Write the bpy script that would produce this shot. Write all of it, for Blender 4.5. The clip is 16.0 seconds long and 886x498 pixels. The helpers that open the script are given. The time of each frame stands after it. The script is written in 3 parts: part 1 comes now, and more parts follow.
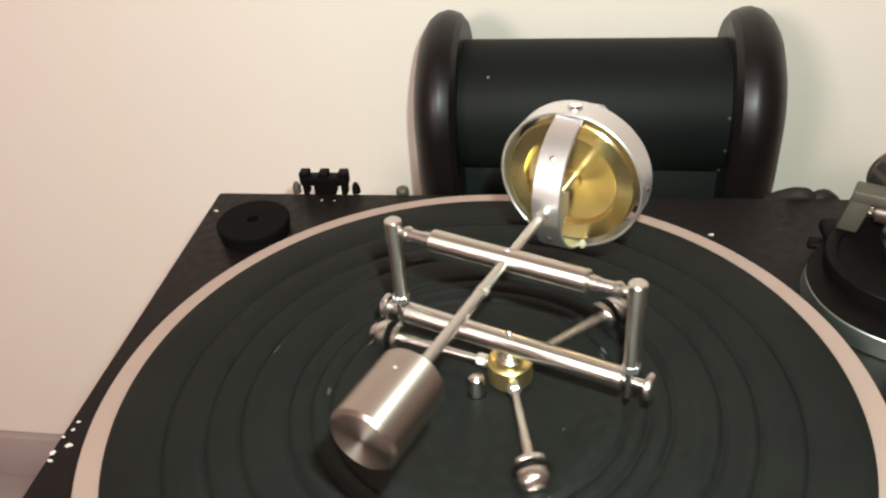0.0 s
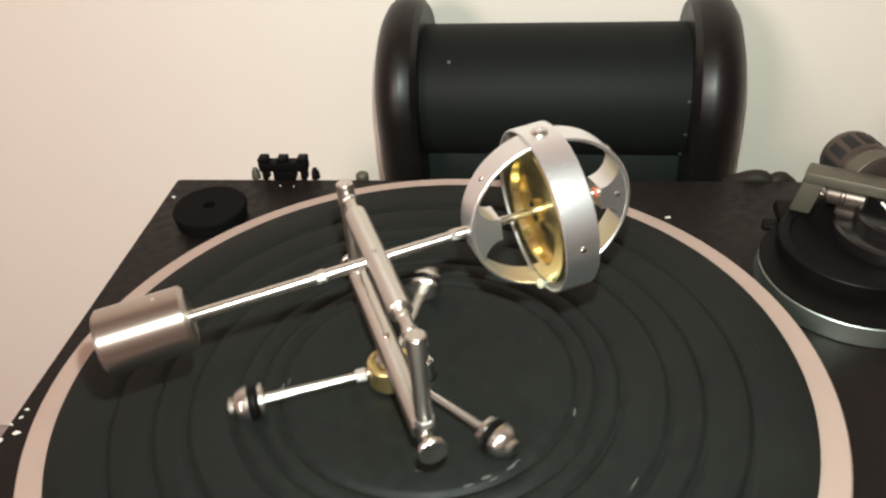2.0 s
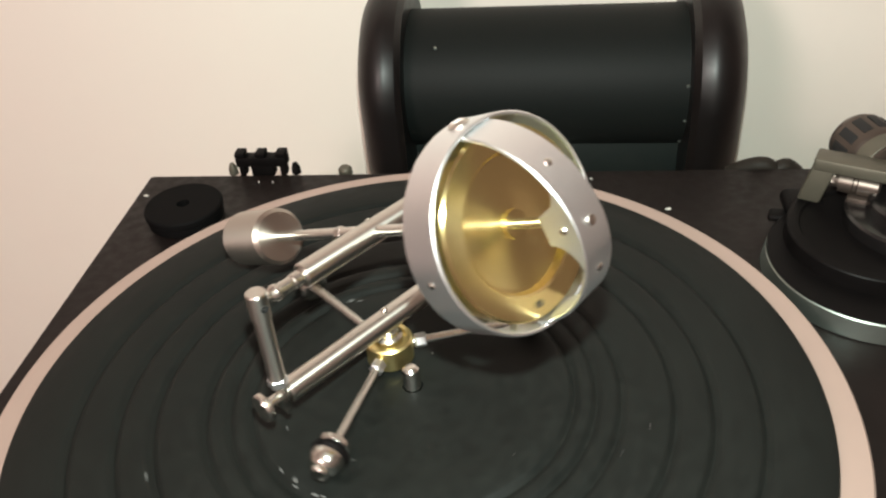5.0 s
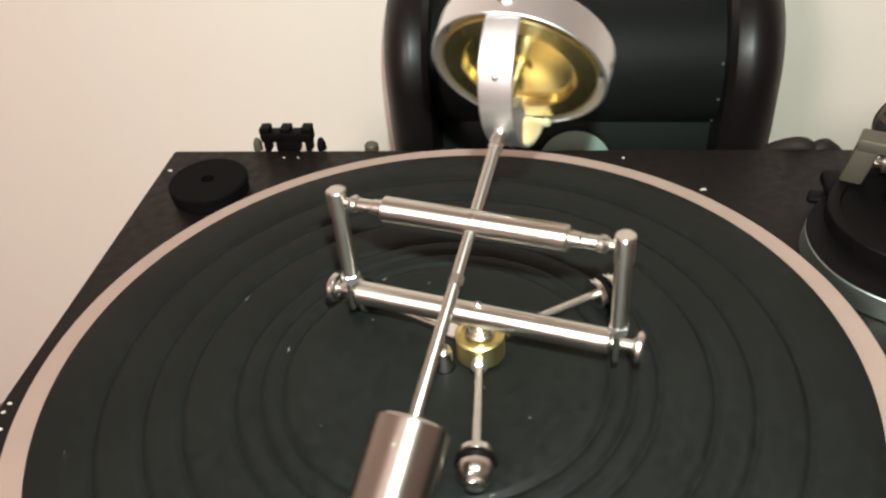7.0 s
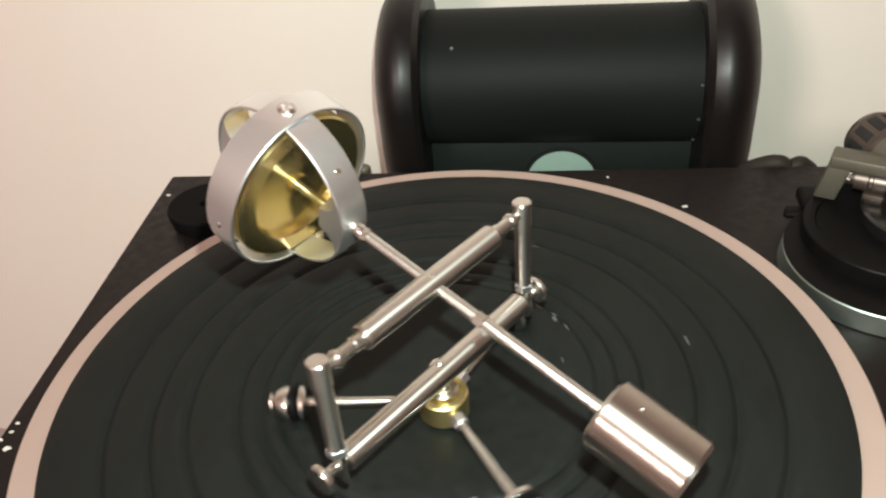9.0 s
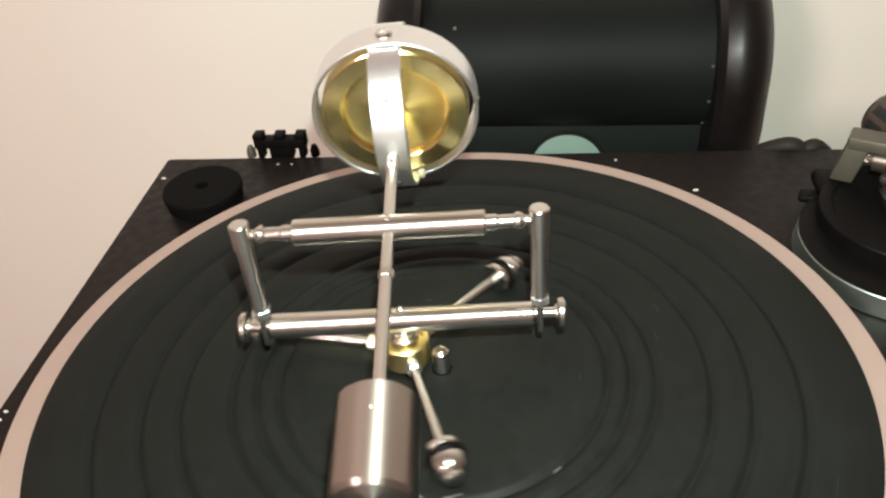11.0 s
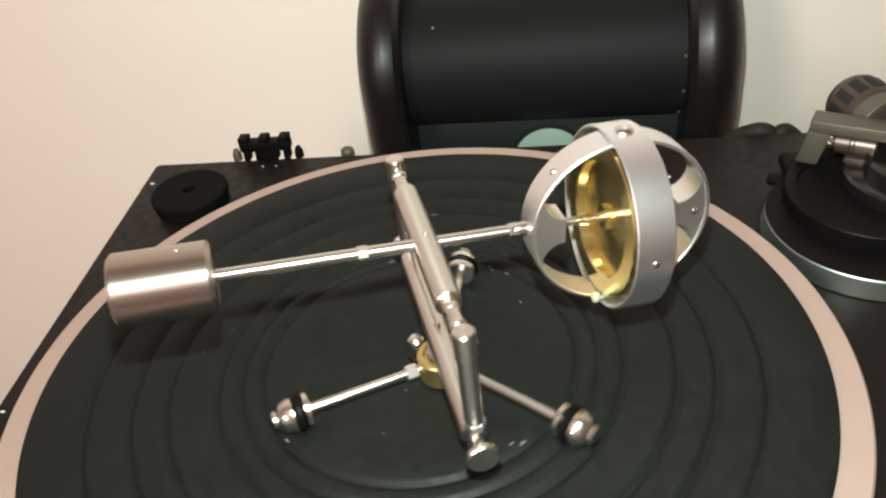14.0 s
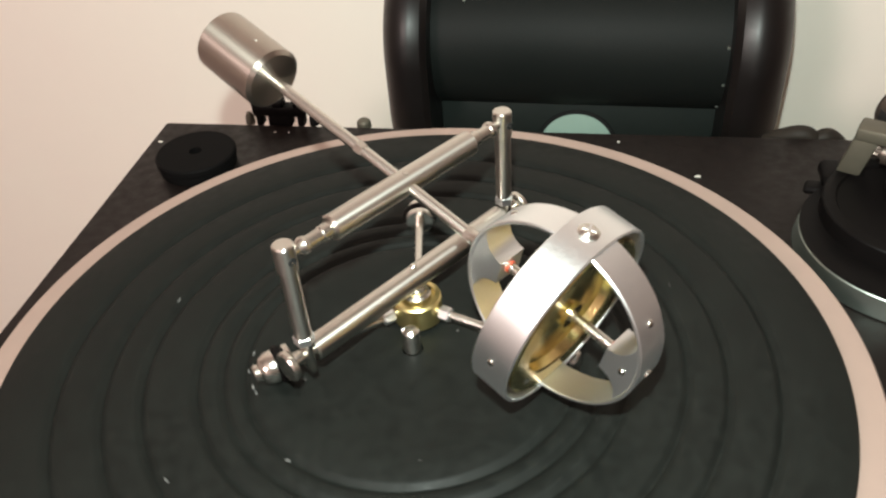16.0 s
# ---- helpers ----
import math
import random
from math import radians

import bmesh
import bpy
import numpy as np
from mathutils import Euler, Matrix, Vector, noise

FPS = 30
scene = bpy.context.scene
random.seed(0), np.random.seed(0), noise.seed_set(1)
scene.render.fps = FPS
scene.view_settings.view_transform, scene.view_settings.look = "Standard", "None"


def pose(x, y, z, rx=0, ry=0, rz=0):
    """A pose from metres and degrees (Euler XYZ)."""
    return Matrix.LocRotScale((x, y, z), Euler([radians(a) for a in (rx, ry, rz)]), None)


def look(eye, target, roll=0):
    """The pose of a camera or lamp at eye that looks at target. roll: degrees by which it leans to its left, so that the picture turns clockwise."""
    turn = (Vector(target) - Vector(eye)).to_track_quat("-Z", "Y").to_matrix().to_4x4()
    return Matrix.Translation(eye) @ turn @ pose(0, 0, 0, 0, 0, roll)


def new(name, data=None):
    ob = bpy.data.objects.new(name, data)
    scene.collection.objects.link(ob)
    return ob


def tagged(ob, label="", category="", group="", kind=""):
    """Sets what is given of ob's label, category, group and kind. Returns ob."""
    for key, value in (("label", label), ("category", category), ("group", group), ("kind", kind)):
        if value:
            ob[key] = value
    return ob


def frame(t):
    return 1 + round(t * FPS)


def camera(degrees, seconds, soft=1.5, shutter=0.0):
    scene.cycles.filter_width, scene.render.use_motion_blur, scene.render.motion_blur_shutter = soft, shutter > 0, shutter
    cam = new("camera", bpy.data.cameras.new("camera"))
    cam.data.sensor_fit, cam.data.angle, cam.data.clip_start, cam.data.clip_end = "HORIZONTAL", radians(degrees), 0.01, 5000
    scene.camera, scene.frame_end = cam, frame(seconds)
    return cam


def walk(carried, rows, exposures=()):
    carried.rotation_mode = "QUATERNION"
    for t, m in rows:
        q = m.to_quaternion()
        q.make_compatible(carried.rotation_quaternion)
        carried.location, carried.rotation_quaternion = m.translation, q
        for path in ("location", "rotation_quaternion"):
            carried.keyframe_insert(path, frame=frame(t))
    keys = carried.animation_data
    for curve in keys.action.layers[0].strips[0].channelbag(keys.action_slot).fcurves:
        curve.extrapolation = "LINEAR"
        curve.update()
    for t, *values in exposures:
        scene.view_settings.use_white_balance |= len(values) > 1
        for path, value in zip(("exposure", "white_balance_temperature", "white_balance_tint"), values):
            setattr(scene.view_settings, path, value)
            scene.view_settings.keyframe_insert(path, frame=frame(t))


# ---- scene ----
FOV = 55.58
PATH = [  # seconds, place, turn
    (0.0, 0.0390, -0.2538, 0.2570, 55.05, 3.66, 8.32),
    (0.5, 0.0412, -0.2541, 0.2574, 54.99, 3.56, 8.21),
    (1.0, 0.0409, -0.2514, 0.2508, 54.57, 3.42, 7.94),
    (1.5, 0.0413, -0.2514, 0.2521, 54.45, 3.58, 7.89),
    (2.0, 0.0531, -0.2528, 0.2526, 54.33, 3.34, 7.15),
    (2.5, 0.0561, -0.2477, 0.2477, 54.09, 2.94, 6.28),
    (3.0, 0.0511, -0.2384, 0.2417, 53.71, 2.94, 6.16),
    (3.5, 0.0509, -0.2330, 0.2425, 53.74, 3.53, 6.70),
    (4.0, 0.0569, -0.2332, 0.2444, 53.64, 4.01, 6.49),
    (4.2, 0.0571, -0.2329, 0.2442, 53.68, 4.01, 6.34),
    (6.3, 0.0482, -0.2234, 0.2320, 53.20, 3.64, 7.32),
    (6.5, 0.0480, -0.2247, 0.2327, 52.70, 3.84, 7.60),
    (7.0, 0.0453, -0.2236, 0.2353, 52.30, 4.00, 7.53),
    (7.5, 0.0457, -0.2302, 0.2364, 52.35, 4.78, 7.88),
    (8.0, 0.0426, -0.2323, 0.2415, 52.62, 5.14, 7.54),
    (8.2, 0.0431, -0.2354, 0.2440, 53.12, 4.89, 7.01),
    (10.3, 0.0495, -0.2350, 0.2390, 53.70, 4.12, 6.19),
    (10.5, 0.0493, -0.2327, 0.2369, 52.98, 4.26, 6.12),
    (11.0, 0.0440, -0.2267, 0.2336, 52.90, 4.25, 6.64),
    (11.5, 0.0468, -0.2291, 0.2362, 52.72, 4.10, 6.55),
    (12.0, 0.0509, -0.2293, 0.2392, 52.71, 4.19, 6.12),
    (12.5, 0.0492, -0.2317, 0.2378, 52.52, 4.61, 6.09),
    (13.0, 0.0513, -0.2371, 0.2400, 52.72, 5.33, 6.03),
    (13.5, 0.0587, -0.2393, 0.2364, 52.77, 6.21, 5.72),
    (14.0, 0.0589, -0.2369, 0.2372, 52.80, 6.03, 5.81),
    (14.5, 0.0567, -0.2332, 0.2289, 52.50, 5.03, 6.70),
    (15.0, 0.0466, -0.2268, 0.2294, 52.13, 4.82, 7.86),
    (15.5, 0.0493, -0.2196, 0.2283, 51.76, 4.77, 7.94),
    (16.0, 0.0639, -0.2157, 0.2277, 51.39, 3.57, 10.00),
]
cam = camera(FOV, 16.0, soft=2.3, shutter=0.4)
walk(cam, [(t, pose(*p)) for t, *p in PATH])

# ---- light ----
world = bpy.data.worlds.new("room_air")
scene.world = world
world.use_nodes = True
world.node_tree.nodes["Background"].inputs[0].default_value = (1.0, 0.86, 0.74, 1)
world.node_tree.nodes["Background"].inputs[1].default_value = 0.05


def area_lamp(name, where, target, size, watts, colour):
    data = bpy.data.lights.new(name, "AREA")
    data.shape, data.size, data.energy, data.color = "DISK", size, watts, colour
    ob = new(name, data)
    ob.matrix_basis = look(where, target)
    return ob


# a small white lamp just over the camera, and a warm room lamp behind it
area_lamp("camera_lamp", (0.056, -0.206, 0.276), (0.03, 0.2, -0.02), 0.010, 2.8, (0.88, 1.0, 0.92))
room_lamp = bpy.data.lights.new("room_lamp", "POINT")
room_lamp.energy, room_lamp.color, room_lamp.shadow_soft_size = 67.0, (1.0, 0.80, 0.765), 0.2
new("room_lamp", room_lamp).location = (-0.75, -1.55, 0.85)
scene.view_settings.exposure = 0.0


# ---- materials ----
def material(name, colour, rough=0.5, metal=0.0, grain=0.0, scale=60.0, bump=0.0, second=None, stain_tint=0.0, coat=0.0, stretch=(1, 1, 1), rough_var=0.0, spec=0.5, turned=0.0, axis="X"):
    """A principled surface with grain and stains or tint blotches in object space."""
    m = bpy.data.materials.new(name)
    m.use_nodes = True
    nt = m.node_tree
    p = nt.nodes["Principled BSDF"]
    p.inputs["Base Color"].default_value = (*colour, 1)
    p.inputs["Roughness"].default_value = rough
    p.inputs["Metallic"].default_value = metal
    p.inputs["Coat Weight"].default_value = coat
    p.inputs["Specular IOR Level"].default_value = spec
    p.inputs["Coat Roughness"].default_value = 0.15
    if turned:
        p.inputs["Anisotropic"].default_value = turned
        tangent = nt.nodes.new("ShaderNodeTangent")
        tangent.direction_type, tangent.axis = "RADIAL", axis
        p.inputs["Anisotropic Rotation"].default_value = 0.25
        nt.links.new(tangent.outputs[0], p.inputs["Tangent"])
    co = nt.nodes.new("ShaderNodeTexCoord")
    mp = nt.nodes.new("ShaderNodeMapping")
    mp.inputs["Scale"].default_value = stretch
    nt.links.new(co.outputs["Object"], mp.inputs[0])
    fine = nt.nodes.new("ShaderNodeTexNoise")
    fine.inputs["Scale"].default_value, fine.inputs["Detail"].default_value = scale, 6
    nt.links.new(mp.outputs[0], fine.inputs["Vector"])
    last = None
    if grain or stain_tint:
        dark = second or tuple(c * 0.6 for c in colour)
        mix = nt.nodes.new("ShaderNodeMix")
        mix.data_type = "RGBA"
        mix.inputs[6].default_value, mix.inputs[7].default_value = (*colour, 1), (*dark, 1)
        ramp = nt.nodes.new("ShaderNodeMapRange")
        ramp.inputs[1].default_value, ramp.inputs[2].default_value = 0.35, 0.7
        ramp.inputs[3].default_value, ramp.inputs[4].default_value = 0.0, max(grain, 1e-3)
        nt.links.new(fine.outputs[0], ramp.inputs[0])
        nt.links.new(ramp.outputs[0], mix.inputs[0])
        last = mix.outputs[2]
        if stain_tint:
            big = nt.nodes.new("ShaderNodeTexNoise")
            big.inputs["Scale"].default_value, big.inputs["Detail"].default_value = scale * 0.08, 3
            nt.links.new(co.outputs["Object"], big.inputs["Vector"])
            r2 = nt.nodes.new("ShaderNodeMapRange")
            r2.inputs[1].default_value, r2.inputs[2].default_value, r2.inputs[4].default_value = 0.45, 0.75, stain_tint
            nt.links.new(big.outputs[0], r2.inputs[0])
            m2 = nt.nodes.new("ShaderNodeMix")
            m2.data_type = "RGBA"
            m2.inputs[7].default_value = (*dark, 1)
            nt.links.new(r2.outputs[0], m2.inputs[0])
            nt.links.new(last, m2.inputs[6])
            last = m2.outputs[2]
        nt.links.new(last, p.inputs["Base Color"])
    if rough_var:
        rr = nt.nodes.new("ShaderNodeMapRange")
        rr.inputs[1].default_value, rr.inputs[2].default_value = 0.3, 0.7
        rr.inputs[3].default_value, rr.inputs[4].default_value = max(rough - rough_var, 0.02), rough + rough_var
        nt.links.new(fine.outputs[0], rr.inputs[0])
        nt.links.new(rr.outputs[0], p.inputs["Roughness"])
    if bump:
        b = nt.nodes.new("ShaderNodeBump")
        b.inputs["Strength"].default_value, b.inputs["Distance"].default_value = bump, 0.0006
        nt.links.new(fine.outputs[0], b.inputs["Height"])
        nt.links.new(b.outputs[0], p.inputs["Normal"])
    return m


# pink blotches in the wall colour imitate the uneven tint of the light
WALL = material("cream_wall_paint", (0.87, 0.84, 0.755), 0.8, grain=0.16, scale=26, bump=0.12, second=(0.88, 0.775, 0.71), stain_tint=0.6)
FLOOR = material("pink_floor", (0.40, 0.35, 0.335), 0.5, grain=0.3, scale=20)
SKIRT = material("grey_skirting_paint", (0.42, 0.36, 0.35), 0.5, grain=0.1, scale=20)
PLAIN = material("far_wall_paint", (0.47, 0.43, 0.39), 0.85, grain=0.1, scale=5)
TABLE = material("white_laminate", (0.72, 0.66, 0.58), 0.4, grain=0.1, scale=30)
DECK = material("dark_brown_deck_lacquer", (0.0095, 0.0068, 0.0062), 0.45, grain=0.5, scale=160, bump=0.25, second=(0.017, 0.0125, 0.0115), stain_tint=0.3, rough_var=0.1, spec=0.10)
RIM = material("pale_platter_metal", (0.44, 0.325, 0.28), 0.45, metal=0.3, grain=0.12, scale=70, rough_var=0.06)
RUBBER = material("black_mat_rubber", (0.0060, 0.0070, 0.0062), 0.56, grain=0.5, scale=240, bump=0.2, second=(0.013, 0.0145, 0.0125), stain_tint=0.35, rough_var=0.08, spec=0.16)
STEEL = material("turned_steel", (0.66, 0.63, 0.58), 0.26, metal=1.0, grain=0.1, scale=900, bump=0.01)
TURNED = material("lathe_turned_steel", (0.52, 0.465, 0.415), 0.35, metal=1.0, grain=0.06, scale=900, stretch=(1, 0.02, 0.02), turned=0.85)
BAR_STEEL = material("turned_bar_steel", (0.68, 0.65, 0.60), 0.30, metal=1.0, grain=0.05, scale=900, turned=0.8, axis="Y")
POST_STEEL = material("turned_post_steel", (0.68, 0.65, 0.60), 0.28, metal=1.0, grain=0.05, scale=900, turned=0.7, axis="Z")
SPAR_STEEL = material("turned_spar_steel", (0.73, 0.71, 0.66), 0.27, metal=1.0, grain=0.05, scale=900, turned=0.5, axis="X")
ROD_STEEL = material("bright_rod_steel", (0.73, 0.71, 0.66), 0.19, metal=1.0, grain=0.1, scale=900, bump=0.02, rough_var=0.03)
BRUSHED = material("brushed_aluminium", (0.89, 0.895, 0.905), 0.36, metal=1.0, grain=0.06, scale=1200, bump=0.012, rough_var=0.03)
BRASS = material("polished_brass", (0.82, 0.68, 0.32), 0.36, metal=1.0, grain=0.2, scale=700, bump=0.02, second=(0.78, 0.59, 0.25), rough_var=0.04)
WHEEL = material("turned_brass", (0.85, 0.71, 0.34), 0.22, metal=1.0, grain=0.05, scale=900, second=(0.78, 0.59, 0.25), turned=0.7)
BLACK = material("black_plastic", (0.004, 0.0034, 0.0034), 0.45, grain=0.4, scale=120, bump=0.1, second=(0.007, 0.0058, 0.0056), spec=0.07)
GLOSS = material("glossy_black_plastic", (0.008, 0.007, 0.007), 0.2, grain=0.2, scale=90, coat=0.3, rough_var=0.05)
SATIN = material("satin_black_shell", (0.006, 0.0046, 0.0044), 0.40, grain=0.3, scale=120, bump=0.03, rough_var=0.04, spec=0.35)
LEATHER = material("black_leatherette", (0.0062, 0.0080, 0.0073), 0.60, grain=0.4, scale=700, bump=0.12, second=(0.0092, 0.0118, 0.0108), spec=0.16)
PANEL = material("dark_green_grey_panel", (0.012, 0.0165, 0.0148), 0.55, grain=0.3, scale=200, bump=0.1, spec=0.3)
MINT = material("mint_disc", (0.36, 0.50, 0.43), 0.5, grain=0.1, scale=90)
OLIVE = material("olive_silver_paint", (0.115, 0.105, 0.08), 0.45, metal=0.5, grain=0.2, scale=200, bump=0.05)
BROWNMETAL = material("smoky_metal", (0.095, 0.075, 0.063), 0.36, metal=0.7, grain=0.2, scale=200)
SILVER = material("satin_silver_ring", (0.40, 0.45, 0.41), 0.42, metal=1.0, grain=0.2, scale=120)
RED = material("red_seal", (0.38, 0.07, 0.035), 0.45, grain=0.2, scale=200)
WHITE = material("white_tape", (0.85, 0.84, 0.80), 0.6, grain=0.2, scale=300)
FLECK = material("white_scuff", (0.72, 0.68, 0.62), 0.7, grain=0.2, scale=300)
DUST = material("grey_dust", (0.10, 0.095, 0.09), 0.9, grain=0.3, scale=300)
PUCK = material("dull_black_plastic", (0.0045, 0.0042, 0.0042), 0.6, grain=0.4, scale=150, bump=0.15, second=(0.006, 0.0055, 0.0055), spec=0.04)
SCUFF = material("pale_scuff", (0.15, 0.15, 0.145), 0.8, grain=0.3, scale=400)
GLUE = material("pale_glue", (0.40, 0.37, 0.26), 0.65, grain=0.2, scale=200)
CABLE = material("brown_grey_cable_rubber", (0.022, 0.018, 0.014), 0.6, grain=0.4, scale=150, bump=0.1, spec=0.2)
DARK = material("dark_hole", (0.006, 0.006, 0.006), 0.7, grain=0.2, scale=200)


# ---- building ----
def mesh_from(bm, name, mat, smooth=24):
    me = bpy.data.meshes.new(name)
    bmesh.ops.recalc_face_normals(bm, faces=bm.faces)
    bm.to_mesh(me)
    bm.free()
    me.materials.append(mat)
    for p in me.polygons:
        p.use_smooth = True
    me.set_sharp_from_angle(angle=radians(smooth))
    return me


def part(name, bm, mat, parent=None, label="", place=None, smooth=24):
    ob = new(name, mesh_from(bm, name, mat, smooth))
    if place is not None:
        ob.matrix_basis = place
    if parent is not None:
        ob.parent = parent
    if label:
        ob["label"] = label
    return ob


def empty(name, place=None):
    ob = new(name)
    ob.empty_display_size = 0.01
    if place is not None:
        ob.matrix_basis = place
    return ob


AXES = {"z": Matrix.Identity(3), "x": Matrix(((0, 0, 1), (1, 0, 0), (0, 1, 0))), "y": Matrix(((0, 1, 0), (0, 0, 1), (1, 0, 0)))}


def lathe(profile, axis="z", n=48, at=(0, 0, 0), closed=False, bm=None):
    """Turns (radius, height) rows about an axis."""
    bm = bm or bmesh.new()
    turn, at = AXES[axis], Vector(at)
    rings = []
    for r, h in profile:
        if r < 1e-7:
            rings.append([bm.verts.new(at + turn @ Vector((0, 0, h)))] * n)
        else:
            rings.append([bm.verts.new(at + turn @ Vector((r * math.cos(2 * math.pi * i / n), r * math.sin(2 * math.pi * i / n), h))) for i in range(n)])
    pairs = list(zip(rings, rings[1:])) + ([(rings[-1], rings[0])] if closed else [])
    for a, b in pairs:
        for i in range(n):
            j = (i + 1) % n
            vs = []
            for v in (a[i], a[j], b[j], b[i]):
                if v not in vs:
                    vs.append(v)
            if len(vs) > 2:
                bm.faces.new(vs)
    return bm


def rod(r, a, b, axis="z", n=24, bevel=0.0, at=(0, 0, 0), bm=None):
    """A solid turned rod from a to b along an axis, with bevelled rims."""
    c = min(bevel, r * 0.9)
    prof = [(0, a), (r - c, a), (r, a + c), (r, b - c), (r - c, b), (0, b)] if c else [(0, a), (r, a), (r, b), (0, b)]
    return lathe(prof, axis, n, at, bm=bm)


def box(x0, x1, y0, y1, z0, z1, bevel=0.0, bm=None, segments=2):
    fresh = bmesh.new()
    bmesh.ops.create_cube(fresh, size=1, matrix=Matrix.LocRotScale(((x0 + x1) / 2, (y0 + y1) / 2, (z0 + z1) / 2), None, (x1 - x0, y1 - y0, z1 - z0)))
    if bevel:
        bmesh.ops.bevel(fresh, geom=fresh.edges[:], offset=bevel, segments=segments, affect="EDGES", profile=0.5)
    if bm is None:
        return fresh
    tmp = bpy.data.meshes.new("tmp")
    fresh.to_mesh(tmp)
    fresh.free()
    bm.from_mesh(tmp)
    bpy.data.meshes.remove(tmp)
    return bm


def moved(bm, m):
    bmesh.ops.transform(bm, matrix=m, verts=bm.verts)
    return bm


def strip(radius, thick, width, a0, a1, n=64, full=False):
    """A bent flat strip in the x-z plane about y; angles in degrees from +x."""
    bm = bmesh.new()
    count = n if full else n + 1
    rings = []
    for i in range(count):
        a = radians(a0 + (a1 - a0) * i / n)
        c, s = math.cos(a), math.sin(a)
        b = 0.0004
        ring = []
        for r, y in ((radius - thick, -width / 2 + b), (radius - thick, width / 2 - b), (radius - thick + b, width / 2), (radius - b, width / 2), (radius, width / 2 - b), (radius, -width / 2 + b), (radius - b, -width / 2), (radius - thick + b, -width / 2)):
            ring.append(bm.verts.new((r * c, y, r * s)))
        rings.append(ring)
    for i in range(n if full else n):
        a, b2 = rings[i], rings[(i + 1) % count]
        for k in range(8):
            bm.faces.new((a[k], a[(k + 1) % 8], b2[(k + 1) % 8], b2[k]))
    if not full:
        bm.faces.new(rings[0])
        bm.faces.new(rings[-1])
    return bm


# ---- the room ----
def build_room():
    floor_z, wall_y = -0.571, 0.388
    part("wall_north", box(-2.2, 2.2, wall_y, wall_y + 0.12, floor_z, 1.9), WALL)
    part("wall_west", box(-2.32, -2.2, -2.6, wall_y, floor_z, 1.9), PLAIN)
    part("wall_east", box(2.2, 2.32, -2.6, wall_y, floor_z, 1.9), PLAIN)
    part("wall_south", box(-2.2, 2.2, -2.72, -2.6, floor_z, 1.9), PLAIN)
    part("floor", box(-2.2, 2.2, -2.6, wall_y, floor_z - 0.1, floor_z), FLOOR)
    part("ceiling", box(-2.2, 2.2, -2.6, wall_y, 1.9, 2.0), PLAIN)
    part("baseboard", box(-2.2, 2.2, wall_y - 0.012, wall_y, floor_z, -0.498, 0.003), SKIRT)
    for name in ("wall_north", "wall_west", "wall_east", "wall_south", "floor", "ceiling", "baseboard"):
        tagged(bpy.data.objects[name], kind="structure")
    tagged(bpy.data.objects["wall_north"], "cream painted plaster wall behind the turntable", "wall")
    cab = tagged(empty("side_cabinet"), "low pale laminate cabinet under the turntable", "cabinet")
    part("cabinet_top", box(-0.165, 0.30, -0.175, 0.335, -0.128, -0.11, 0.002), TABLE, cab)
    part("cabinet_body", box(-0.155, 0.29, -0.165, 0.325, floor_z, -0.128), TABLE, cab)


# ---- the turntable ----
DECK_Z = -0.0134
GROOVES = (0.0480, 0.0627, 0.0711, 0.0805, 0.1001, 0.1141, 0.1315)


